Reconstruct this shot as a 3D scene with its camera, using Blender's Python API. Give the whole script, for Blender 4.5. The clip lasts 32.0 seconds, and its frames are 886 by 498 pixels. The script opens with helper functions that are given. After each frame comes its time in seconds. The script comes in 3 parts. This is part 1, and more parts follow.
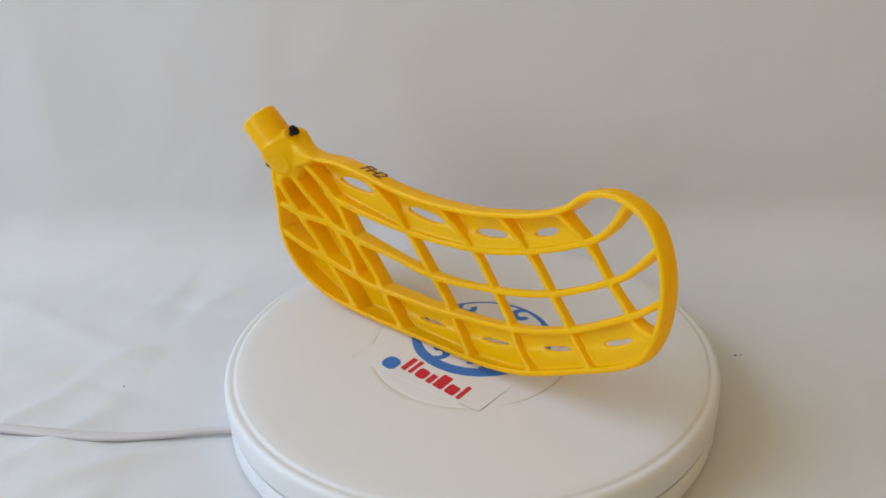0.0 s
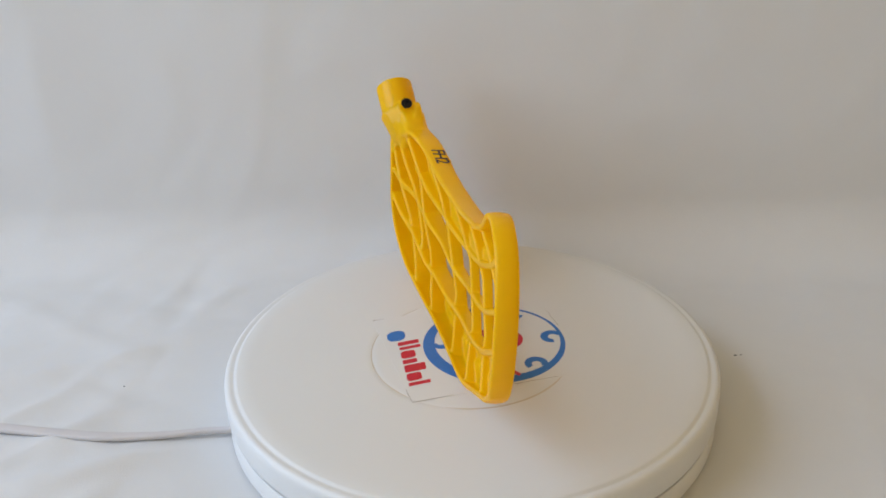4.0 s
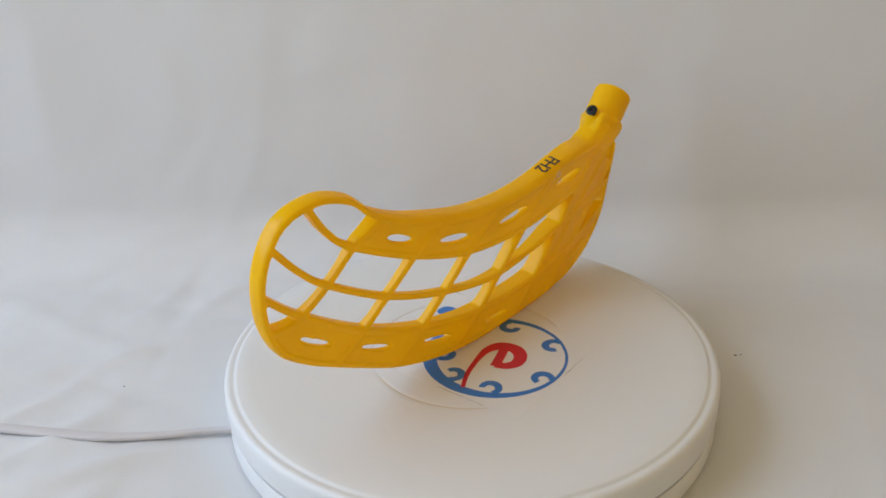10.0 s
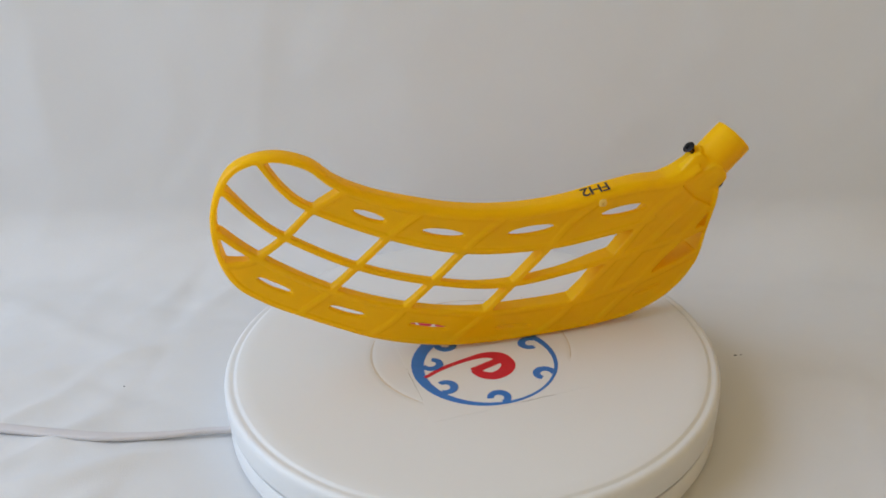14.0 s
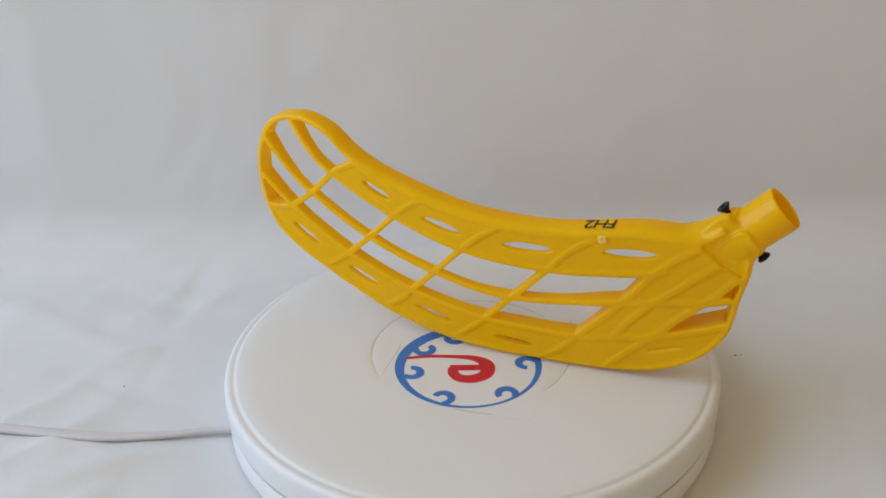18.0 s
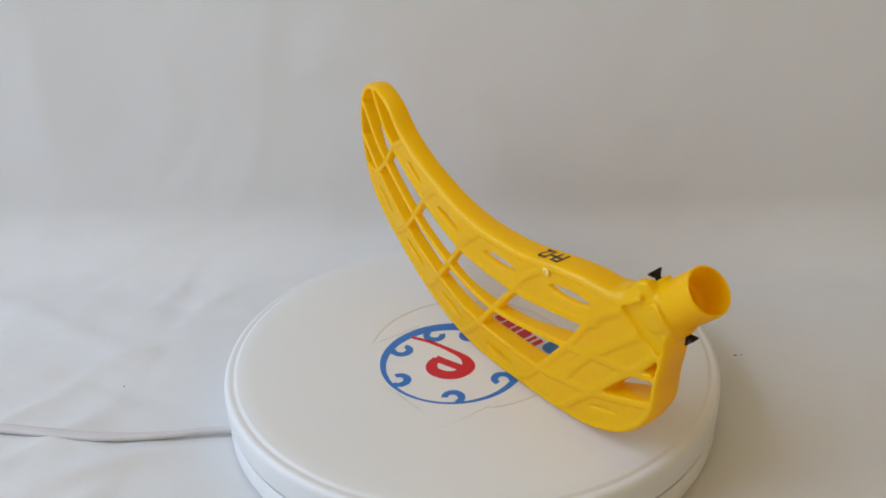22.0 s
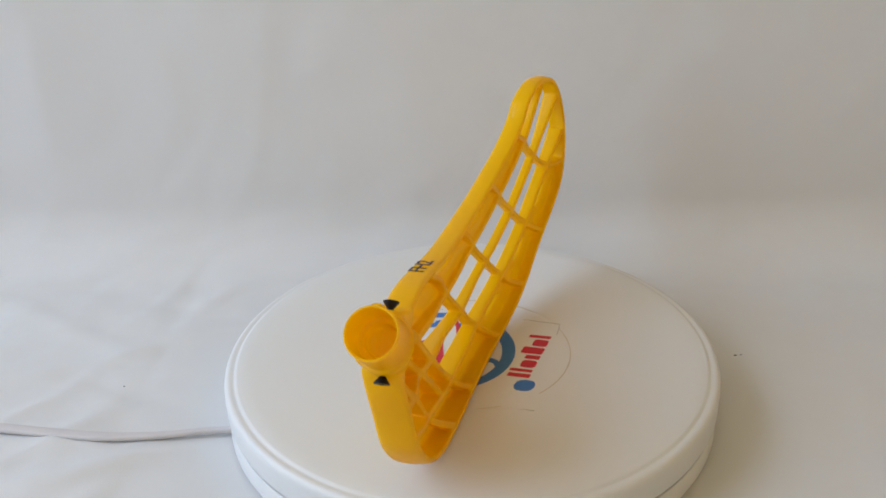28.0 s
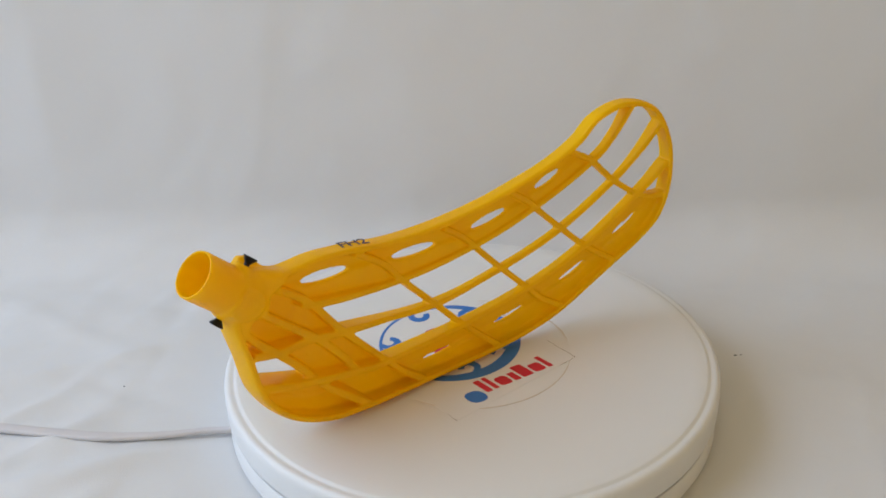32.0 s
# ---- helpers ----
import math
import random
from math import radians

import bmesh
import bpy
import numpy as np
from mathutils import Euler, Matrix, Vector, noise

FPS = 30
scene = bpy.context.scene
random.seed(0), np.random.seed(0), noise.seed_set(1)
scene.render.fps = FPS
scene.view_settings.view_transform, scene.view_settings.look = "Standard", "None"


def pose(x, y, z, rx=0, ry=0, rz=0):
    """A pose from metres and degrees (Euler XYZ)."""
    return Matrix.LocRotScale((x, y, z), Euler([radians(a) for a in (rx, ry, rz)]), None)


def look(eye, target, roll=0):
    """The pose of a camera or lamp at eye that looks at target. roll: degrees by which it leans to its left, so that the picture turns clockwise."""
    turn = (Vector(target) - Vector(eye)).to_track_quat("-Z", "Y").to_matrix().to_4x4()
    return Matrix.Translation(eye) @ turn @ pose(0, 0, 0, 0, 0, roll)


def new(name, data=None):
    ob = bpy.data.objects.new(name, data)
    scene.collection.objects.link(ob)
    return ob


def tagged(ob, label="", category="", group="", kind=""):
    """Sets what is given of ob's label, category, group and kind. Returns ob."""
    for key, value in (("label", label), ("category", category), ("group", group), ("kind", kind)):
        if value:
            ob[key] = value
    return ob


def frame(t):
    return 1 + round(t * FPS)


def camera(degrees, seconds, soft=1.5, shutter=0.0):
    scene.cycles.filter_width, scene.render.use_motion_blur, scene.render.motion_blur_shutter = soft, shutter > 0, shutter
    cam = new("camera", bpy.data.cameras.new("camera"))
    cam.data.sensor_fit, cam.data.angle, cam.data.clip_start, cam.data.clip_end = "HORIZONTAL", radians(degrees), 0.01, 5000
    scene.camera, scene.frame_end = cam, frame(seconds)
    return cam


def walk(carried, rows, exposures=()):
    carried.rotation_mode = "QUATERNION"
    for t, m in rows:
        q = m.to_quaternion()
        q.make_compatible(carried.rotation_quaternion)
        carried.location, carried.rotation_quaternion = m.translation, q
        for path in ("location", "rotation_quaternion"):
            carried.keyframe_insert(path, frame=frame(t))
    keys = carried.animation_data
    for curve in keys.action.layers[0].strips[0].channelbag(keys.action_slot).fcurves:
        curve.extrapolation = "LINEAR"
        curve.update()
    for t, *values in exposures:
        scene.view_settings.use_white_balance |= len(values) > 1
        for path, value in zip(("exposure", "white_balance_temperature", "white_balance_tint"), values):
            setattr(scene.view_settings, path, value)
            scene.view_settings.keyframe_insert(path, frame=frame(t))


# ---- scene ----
from mathutils.bvhtree import BVHTree

# ---- camera ----
FLOOR = 0.0                 # cloth-covered shooting surface
TOP = 0.038                 # top of the turntable plate above the cloth
SPIN = 8.816                # turntable speed, degrees a second, clockwise from above
LENGTH = 32.0

cam = camera(45.9, LENGTH, soft=1.7)
EYE = pose(0.0, -0.5715, 0.3661 + TOP, 62.894, 1.4047, 0.8839)
walk(cam, [(0.0, EYE), (LENGTH, EYE)], exposures=[(t, e, 6500, 10) for t, e in ((0.0, 0.02), (16.0, 0.02), (18.5, -0.04), (21.0, -0.04), (23.5, 0.02), (LENGTH, 0.02))])

# ---- light: daylight from a window on one side, unseen room tinted for warm bounce ----
world = bpy.data.worlds.new("world")
world.use_nodes = True
wn, wl = world.node_tree.nodes, world.node_tree.links
sky = wn.new("ShaderNodeTexSky")
sky.sky_type, sky.sun_disc = "NISHITA", False
sky.sun_elevation, sky.sun_rotation = radians(40), radians(200)
wn["Background"].inputs["Strength"].default_value = 0.1
wl.new(sky.outputs["Color"], wn["Background"].inputs["Color"])
scene.world = world

ROOM = dict(x0=-1.3, x1=1.4, y0=-1.7, y1=1.25, h=2.2)
WIN = dict(y0=-1.3, y1=0.7, z0=0.25, z1=1.95)


def area_lamp(name, eye, target, sx, sy, power, colour):
    data = bpy.data.lights.new(name, "AREA")
    data.shape, data.size, data.size_y, data.energy, data.color = "RECTANGLE", sx, sy, power, colour
    ob = new(name, data)
    ob.matrix_world = look(eye, target)
    return ob


wy, wz = (WIN["y0"] + WIN["y1"]) / 2, (WIN["z0"] + WIN["z1"]) / 2
area_lamp("window_light", (ROOM["x0"] - 0.02, wy, wz), (ROOM["x1"], wy, wz),
          WIN["z1"] - WIN["z0"], WIN["y1"] - WIN["y0"], 37.5, (0.68, 0.85, 1.11))


# ---- materials ----
def material(name, colour, rough=0.5, metal=0.0, vary=0.06, scale=12.0, bump=0.0, bump_scale=200.0, glow=None, through_part=0.2, spec=0.5,
             rough_vary=0.1):
    m = bpy.data.materials.new(name)
    m.use_nodes = True
    n, l = m.node_tree.nodes, m.node_tree.links
    b = n["Principled BSDF"]
    b.inputs["Metallic"].default_value = metal
    b.inputs["Specular IOR Level"].default_value = spec
    co = n.new("ShaderNodeTexCoord")
    big = n.new("ShaderNodeTexNoise")
    big.inputs["Scale"].default_value, big.inputs["Detail"].default_value = scale, 5.0
    l.new(co.outputs["Object"], big.inputs["Vector"])
    ramp = n.new("ShaderNodeMixRGB")
    ramp.inputs[1].default_value = (*[c * (1 - vary) for c in colour], 1)
    ramp.inputs[2].default_value = (*[min(1, c * (1 + vary)) for c in colour], 1)
    l.new(big.outputs["Fac"], ramp.inputs[0])
    out = ramp.outputs[0]
    l.new(out, b.inputs["Base Color"])
    fine = n.new("ShaderNodeTexNoise")
    fine.inputs["Scale"].default_value, fine.inputs["Detail"].default_value = bump_scale, 4.0
    l.new(co.outputs["Object"], fine.inputs["Vector"])
    rr = n.new("ShaderNodeMapRange")
    rr.inputs["To Min"].default_value, rr.inputs["To Max"].default_value = rough - rough_vary, rough + rough_vary
    l.new(fine.outputs["Fac"], rr.inputs["Value"])
    l.new(rr.outputs[0], b.inputs["Roughness"])
    if bump:
        bp = n.new("ShaderNodeBump")
        bp.inputs["Strength"].default_value, bp.inputs["Distance"].default_value = bump, 0.001
        l.new(fine.outputs["Fac"], bp.inputs["Height"])
        l.new(bp.outputs["Normal"], b.inputs["Normal"])
    if glow:
        # thin plastic lets some light through
        tr = n.new("ShaderNodeBsdfTranslucent")
        tr.inputs["Color"].default_value = (*glow, 1)
        mix = n.new("ShaderNodeMixShader")
        mix.inputs[0].default_value = through_part
        l.new(b.outputs[0], mix.inputs[1])
        l.new(tr.outputs[0], mix.inputs[2])
        l.new(mix.outputs[0], n["Material Output"].inputs["Surface"])
    return m


YELLOW = material("yellow_plastic", (1.0, 0.70, 0.003), 0.22, vary=0.02, scale=25, bump=0.004, bump_scale=300, rough_vary=0.015,
                  glow=(1.0, 0.635, 0.001), through_part=0.52, spec=0.36)
BLACK = material("black_screw_steel", (0.012, 0.012, 0.014), 0.35, 0.6, bump=0.05)
MARKER = material("black_marker_ink", (0.012, 0.010, 0.010), 0.5, vary=0.3, scale=600)
WHITE = material("white_moulded_plastic", (0.715, 0.705, 0.685), 0.40, vary=0.02, scale=9, bump=0.03, bump_scale=350)
PAPER = material("white_label_paper", (0.718, 0.708, 0.690), 0.48, vary=0.015, scale=30, bump=0.04, bump_scale=700)
BLUE = material("printed_blue", (0.028, 0.165, 0.50), 0.5, vary=0.10, scale=260)
RED = material("printed_red", (0.56, 0.012, 0.035), 0.5, vary=0.10, scale=260)
CLOTH = material("white_cotton_cloth", (0.675, 0.665, 0.657), 0.85, vary=0.03, scale=4, bump=0.15, bump_scale=900, rough_vary=0.05)
CABLE = material("pale_pinkish_cable", (0.60, 0.565, 0.56), 0.6, vary=0.03)
# yellowish tint that warms the light bounced off unseen walls and ceiling
WALL = material("warm_bounce_paint", (0.92, 0.752, 0.485), 0.8, vary=0.03, scale=2, bump=0.1)
# saturated tan, chosen so the unseen east wall throws warm light back
TAN = material("tan_bounce_wall", (0.84, 0.59, 0.285), 0.8, vary=0.03, scale=2, bump=0.1)
BOARDS = material("pale_wood_floor", (0.50, 0.38, 0.27), 0.5, vary=0.2, scale=3)
GRIME = material("tan_grime", (0.60, 0.53, 0.43), 0.7, vary=0.25, scale=40)
LINT = material("dark_lint", (0.03, 0.03, 0.03), 0.9)
GATE = material("clear_pale_plastic", (0.88, 0.58, 0.12), 0.35)


# ---- helpers ----
def finish(ob, bm, mat, smooth=True, angle=40):
    bmesh.ops.recalc_face_normals(bm, faces=bm.faces)
    for f in bm.faces:
        f.smooth = smooth
    for e in bm.edges:
        if len(e.link_faces) == 2 and e.calc_face_angle(0) > radians(angle):
            e.smooth = False
    bm.to_mesh(ob.data)
    bm.free()
    ob.data.materials.append(mat)
    return ob


def part(name, bm, mat, parent=None, label="", smooth=True, angle=40):
    ob = new(name, bpy.data.meshes.new(name))
    finish(ob, bm, mat, smooth, angle)
    ob.parent = parent
    return tagged(ob, label)


def spline(points, step):
    """Points along a Catmull-Rom curve through the given ones, about step apart."""
    pts = [Vector(p) for p in points]
    pts = [2 * pts[0] - pts[1], *pts, 2 * pts[-1] - pts[-2]]
    out = []
    for a, b, c, d in zip(pts, pts[1:], pts[2:], pts[3:]):
        k = max(1, round((c - b).length / step))
        for i in range(k):
            t = i / k
            out.append(0.5 * (2 * b + (c - a) * t + (2 * a - 5 * b + 4 * c - d) * t * t + (3 * b - a - 3 * c + d) * t ** 3))
    return out + [pts[-2]]


def bridge(bm, rings, closed=True, caps=True):
    vs = [[bm.verts.new(p) for p in r] for r in rings]
    for a, b in zip(vs, vs[1:]):
        n = len(a)
        for i in range(n if closed else n - 1):
            bm.faces.new((a[i], a[(i + 1) % n], b[(i + 1) % n], b[i]))
    if caps and closed:
        bm.faces.new(vs[0][::-1])
        bm.faces.new(vs[-1])
    return vs


def rounded(w0, w1, d0, d1, r, k=3):
    """Outline of a rounded box from w0 to w1 across and d0 to d1 deep."""
    out = []
    for cx, cy, a0 in ((w1 - r, d1 - r, 0), (w0 + r, d1 - r, 90), (w0 + r, d0 + r, 180), (w1 - r, d0 + r, 270)):
        for i in range(k + 1):
            a = radians(a0 + 90 * i / k)
            out.append((cx + r * math.cos(a), cy + r * math.sin(a)))
    return out


def lathe(bm, profile, seg=160, z=0.0):
    rings = []
    for r, h in profile:
        rings.append([(r * math.cos(2 * math.pi * i / seg), r * math.sin(2 * math.pi * i / seg), z + h) for i in range(seg)])
    return bridge(bm, rings)


def box(bm, x0, x1, y0, y1, z0, z1):
    v = [bm.verts.new((x, y, z)) for x in (x0, x1) for y in (y0, y1) for z in (z0, z1)]
    for f in ((0, 1, 3, 2), (4, 6, 7, 5), (0, 4, 5, 1), (2, 3, 7, 6), (0, 2, 6, 4), (1, 5, 7, 3)):
        bm.faces.new([v[i] for i in f])


def smooth01(x):
    x = min(1.0, max(0.0, x))
    return x * x * (3 - 2 * x)


# ---- room shell: out of view, its walls and ceiling reflect warm fill light ----
def wall(name, mat, label, *b):
    bm = bmesh.new()
    box(bm, *b)
    return tagged(part(name, bm, mat, None, "", False), label, "wall", kind="structure")


R = ROOM
T = 0.12
# east wall is out of view, added as a warm reflector for the right side
wall("wall_east", TAN, "unseen tan wall added to bounce warm light from the right", R["x1"], R["x1"] + T, R["y0"], R["y1"], 0, R["h"])
wall("wall_north", WALL, "unseen room wall tinted to bounce warm light", R["x0"] - T, R["x1"] + T, R["y1"], R["y1"] + T, 0, R["h"])
wall("wall_south", WALL, "unseen room wall tinted to bounce warm light", R["x0"] - T, R["x1"] + T, R["y0"] - T, R["y0"], 0, R["h"])
bm = bmesh.new()
for b in ((R["y0"], WIN["y0"], 0, R["h"]), (WIN["y1"], R["y1"], 0, R["h"]),
          (WIN["y0"], WIN["y1"], 0, WIN["z0"]), (WIN["y0"], WIN["y1"], WIN["z1"], R["h"])):
    box(bm, R["x0"] - T, R["x0"], *b)
tagged(part("wall_west", bm, WALL, None, "", False), "unseen wall with a window opening, tinted to bounce warm light", "wall", kind="structure")
bm = bmesh.new()
box(bm, R["x0"] - T, R["x1"] + T, R["y0"] - T, R["y1"] + T, R["h"], R["h"] + T)
tagged(part("ceiling", bm, WALL, None, "", False), "unseen ceiling tinted to bounce warm light", "ceiling", kind="structure")
bm = bmesh.new()
box(bm, R["x0"] - T, R["x1"] + T, R["y0"] - T, R["y1"] + T, -0.14, -0.012)
tagged(part("floor", bm, BOARDS, None, "", False), "plain pale wooden floor under the cloth", "floor", kind="structure")


# ---- cloth backdrop: lies on the floor and sweeps up behind ----
def cloth():
    y_fold, rad = 0.150, 0.058
    x0, x1, nx, ns = -1.05, 1.2, 330, 330
    s0, s1 = -1.15, 0.86        # along the sheet; 0 is where it starts to rise
    over, bend = 0.40, 0.03     # it is laid over a low rail and hangs down behind

    def base(s):
        if s <= 0:
            return y_fold + s, 0.0, 0.0
        arc = rad * math.radians(84)
        if s < arc:
            a = s / rad
            return y_fold + rad * math.sin(a), rad * (1 - math.cos(a)), a
        a = math.radians(84)
        up = min(s, over) - arc
        y, z = y_fold + rad * math.sin(a) + up * math.cos(a), rad * (1 - math.cos(a)) + up * math.sin(a)
        if s > over:
            b = min((s - over) / bend, math.pi)
            y, z = y + bend * (1 - math.cos(b)), z + bend * math.sin(b)
            z -= max(0.0, s - over - math.pi * bend)
            a += b
        return y, z, a

    def wrinkle(x, s):
        p = Vector((x, s, 0.0))
        w = 0.0009 * noise.noise(p * 3.1 + Vector((3, 1, 0)))
        w += 0.0012 * noise.noise(Vector((x * 9 + s * 5, s * 3.5 - x * 2, 4.0)))
        # creases: thin ridges that run obliquely on the left, upright on the hanging part
        c1 = abs(noise.noise(Vector((x * 2.2 - s * 6.5, s * 1.4 + x * 1.6, 9.0))))
        w += (0.0021 - 0.0017 * smooth01((s + 0.03) / 0.1)) * max(0.0, 1 - c1 * 7) * (0.35 + 0.65 * smooth01((-x + 0.05) / 0.25))
        c2 = abs(noise.noise(Vector((x * 5.5 + 7, s * 0.9, 2.0))))
        w += 0.0034 * max(0.0, 1 - c2 * 3) ** 2 * smooth01((s - 0.05) / 0.15) * (0.12 + 0.88 * smooth01((-x - 0.1) / 0.3))
        for k in range(3):          # pressed-in fold marks on the lying part
            q = noise.noise(Vector((x * (3.4 + k) + s * (9 - 4 * k), s * 2.2 - x * (1.1 + k), 20.0 + 7 * k)))
            w += (0.0011 - 0.0008 * smooth01((s + 0.02) / 0.12)) * math.exp(-(q * 9) ** 2) * (0.3 + 0.7 * smooth01((-x + 0.1) / 0.3)) * (1 if k % 2 else -1)
        # soft oblique rumples, stronger on the side of the cable
        lay = 1 - smooth01((s + 0.02) / 0.1)
        for k, (fx, fs, turn) in enumerate(((7, 19, 0.6), (6, 24, 1.1), (3, 24, 0.1))):
            a, b = x * math.cos(turn) + s * math.sin(turn), s * math.cos(turn) - x * math.sin(turn)
            q = noise.noise(Vector((a * fx, b * fs, 40.0 + 3 * k)))
            w += (0.0013 * lay + 0.0002) * max(0.0, 1 - abs(q) * 4.0) ** 2 * (0.35 + 0.65 * smooth01((-x + 0.05) / 0.2)) * (0.6 + noise.noise(p * 6 + Vector((k, 0, 7))))
        w += 0.0005 * noise.noise(p * 32) + 0.0003 * noise.noise(p * 80)
        flat = smooth01((math.hypot(x, base(s)[0]) - 0.165) / 0.08) if s < 0 else 1.0
        return 0.0005 + (w + 0.001) * flat

    verts, faces = [], []
    for j in range(ns + 1):
        u = 2 * j / ns - 1
        s = (s0 + s1) / 2 + (s1 - s0) / 2 * (0.55 * u + 0.45 * u ** 3)
        y, z, a = base(s)
        for i in range(nx + 1):
            v = 2 * i / nx - 1
            x = (x0 + x1) / 2 + (x1 - x0) / 2 * (0.55 * v + 0.45 * v ** 3)
            w = wrinkle(x, s)
            verts.append((x, y - w * math.sin(a), z + w * math.cos(a) - 0.0015))
    for j in range(ns):
        for i in range(nx):
            k = j * (nx + 1) + i
            faces.append((k, k + 1, k + nx + 2, k + nx + 1))
    me = bpy.data.meshes.new("cloth_backdrop")
    me.from_pydata(verts, [], faces)
    me.polygons.foreach_set("use_smooth", [True] * len(faces))
    me.materials.append(CLOTH)
    ob = new("backdrop", me)
    mod = ob.modifiers.new("thickness", "SOLIDIFY")
    mod.thickness, mod.offset = 0.001, -1
    return tagged(ob, "creased white cotton cloth sweeping up behind the turntable", "backdrop cloth", kind="structure")


cloth()


# ---- turntable ----
def blade_xy(s, n):
    return s / 1000.0, n / 1000.0


turntable = tagged(new("turntable"), "round white plastic turntable with printed label, turning slowly", "turntable")
turntable.location = (0, 0, 0)

bm = bmesh.new()
lathe(bm, [(0.02, 0.0), (0.1500, 0.0), (0.1552, 0.0006), (0.1564, 0.0016), (0.1564, 0.0134), (0.1556, 0.0144), (0.02, 0.0144)])
part("base", bm, WHITE, turntable)

plate = new("plate", bpy.data.meshes.new("plate"))
bm = bmesh.new()
lathe(bm, [(0.055, 0.0), (0.0600, 0.0), (0.0632, 0.0), (0.0636, -0.00012), (0.0645, -0.00012), (0.0649, 0.0), (0.0680, 0.0), (0.0720, 0.0),
           (0.1400, 0.0), (0.1487, 0.0), (0.1500, -0.0004), (0.1508, -0.0011), (0.1518, -0.0014), (0.1530, -0.0012), (0.1546, -0.0013), (0.1562, -0.0022),
           (0.1571, -0.0040), (0.1573, -0.0070), (0.1572, -0.0182), (0.1568, -0.0200), (0.1552, -0.0208), (0.06, -0.0208)][::-1])
bmesh.ops.remove_doubles(bm, verts=bm.verts, dist=1e-6)
finish(plate, bm, WHITE)
plate.parent = turntable

for a0, a1, wide in ((-24, 52, 0.0008), (158, 190, 0.0005), (205, 318, 0.0004)):       # dirt left in the groove
    rings = []
    for i in range(41):
        a = radians(a0 + (a1 - a0) * i / 40)
        thin = wide * min(1.0, i / 6, (40 - i) / 6) * (0.75 + 0.5 * noise.noise(Vector((i * 0.3, a0, 0)))) + 0.00006
        rings.append([(r * math.cos(a), r * math.sin(a), h) for r, h in ((0.06405 - thin, -0.0001), (0.06405 - thin, 0.00002), (0.06405 + thin, 0.00002), (0.06405 + thin, -0.0001))])
    bm = bmesh.new()
    bridge(bm, rings)
    part("groove_dirt", bm, GRIME, plate, "tan dirt arc in a ring-shaped groove")

# printed label on the plate: thin sheet, ring with hooks, swirl and bars in place of lettering


def sheet(pts, z0, z1, lift=None):
    bm = bmesh.new()
    bridge(bm, [[(x, y, z0 + (lift(x, y) if lift else 0)) for x, y in pts], [(x, y, z1 + (lift(x, y) if lift else 0)) for x, y in pts]])
    return bm


def stroke(path, widths, z0, z1):
    """A flat brush stroke along a path of (x, y) with a width at each point."""
    left, right = [], []
    for i, p in enumerate(path):
        d = (path[min(i + 1, len(path) - 1)] - path[max(i - 1, 0)]).normalized()
        nrm = Vector((-d.y, d.x))
        left.append(p + nrm * widths[i] / 2)
        right.append(p - nrm * widths[i] / 2)
    bm = bmesh.new()
    rings = [[(*a, z0), (*b, z0), (*b, z1), (*a, z1)] for a, b in zip(left, right)]
    bridge(bm, rings)
    return bm


corners = [blade_xy(*p) for p in ((-62, 56.4), (-48.5, -59), (50.5, -44.5), (37, 71))]
edge_pts = []
for a, b in zip(corners, corners[1:] + corners[:1]):
    for i in range(20):
        q = Vector(a).lerp(Vector(b), i / 20)
        wob = 0.0003 * noise.noise(Vector((q.x * 300, q.y * 300, 1)))
        edge_pts.append((q.x + wob, q.y + wob))
part("paper_label", sheet(edge_pts, 0.00004, 0.00013), PAPER, plate, "square white paper label with worn edges", False)

INK0, INK1 = 0.00017, 0.00024
# brown strokes: edge dirt, together with the label's thin gap shadow painted in
DIRT_SHADOW = material("brown_dirt_and_shadow", (0.22, 0.17, 0.11), 0.8, vary=0.4, scale=300)
for a, b, k0, k1, wide in ((2, 3, 0.0, 0.22, 0.0009), (1, 2, 0.86, 1.0, 0.0006), (1, 0, 0.0, 0.07, 0.0008), (3, 0, 0.55, 0.78, 0.0004), (2, 3, 0.5, 0.8, 0.0003)):
    path = [Vector(corners[a]).lerp(Vector(corners[b]), k0 + (k1 - k0) * i / 14) for i in range(15)]
    path = [p + Vector((noise.noise(Vector((p.x * 400, p.y * 400, 3))), noise.noise(Vector((p.x * 400, p.y * 400, 8))))) * 0.0003 for p in path]
    wid = [wide * (0.15 + 0.85 * abs(noise.noise(Vector((i * 0.6 + a, b, k0 * 9))))) * (1 - i / 18) + 0.00008 for i in range(15)]
    part("dirt_shadow_streak", stroke(path, wid, INK0, INK0 + 0.00006), DIRT_SHADOW, plate, "brown dirt and painted gap shadow along the label's edge")
CX, CY, RR = -5.4, 16.5, 46.3


def logo(r, deg):
    return Vector(blade_xy(CX + RR * r * math.cos(radians(deg)), CY + RR * r * math.sin(radians(deg))))


rings = []
for i in range(121):
    a = 3 * i
    t = 0.115 - 0.075 * math.cos(radians(a - 130))
    p, q = logo(1.0, a), logo(1.0 - t, a)
    rings.append([(*p, INK0), (*q, INK0), (*q, INK1), (*p, INK1)])
bm = bmesh.new()
bridge(bm, rings, caps=False)
part("printed_ring", bm, BLUE, plate, "printed blue ring of uneven width")
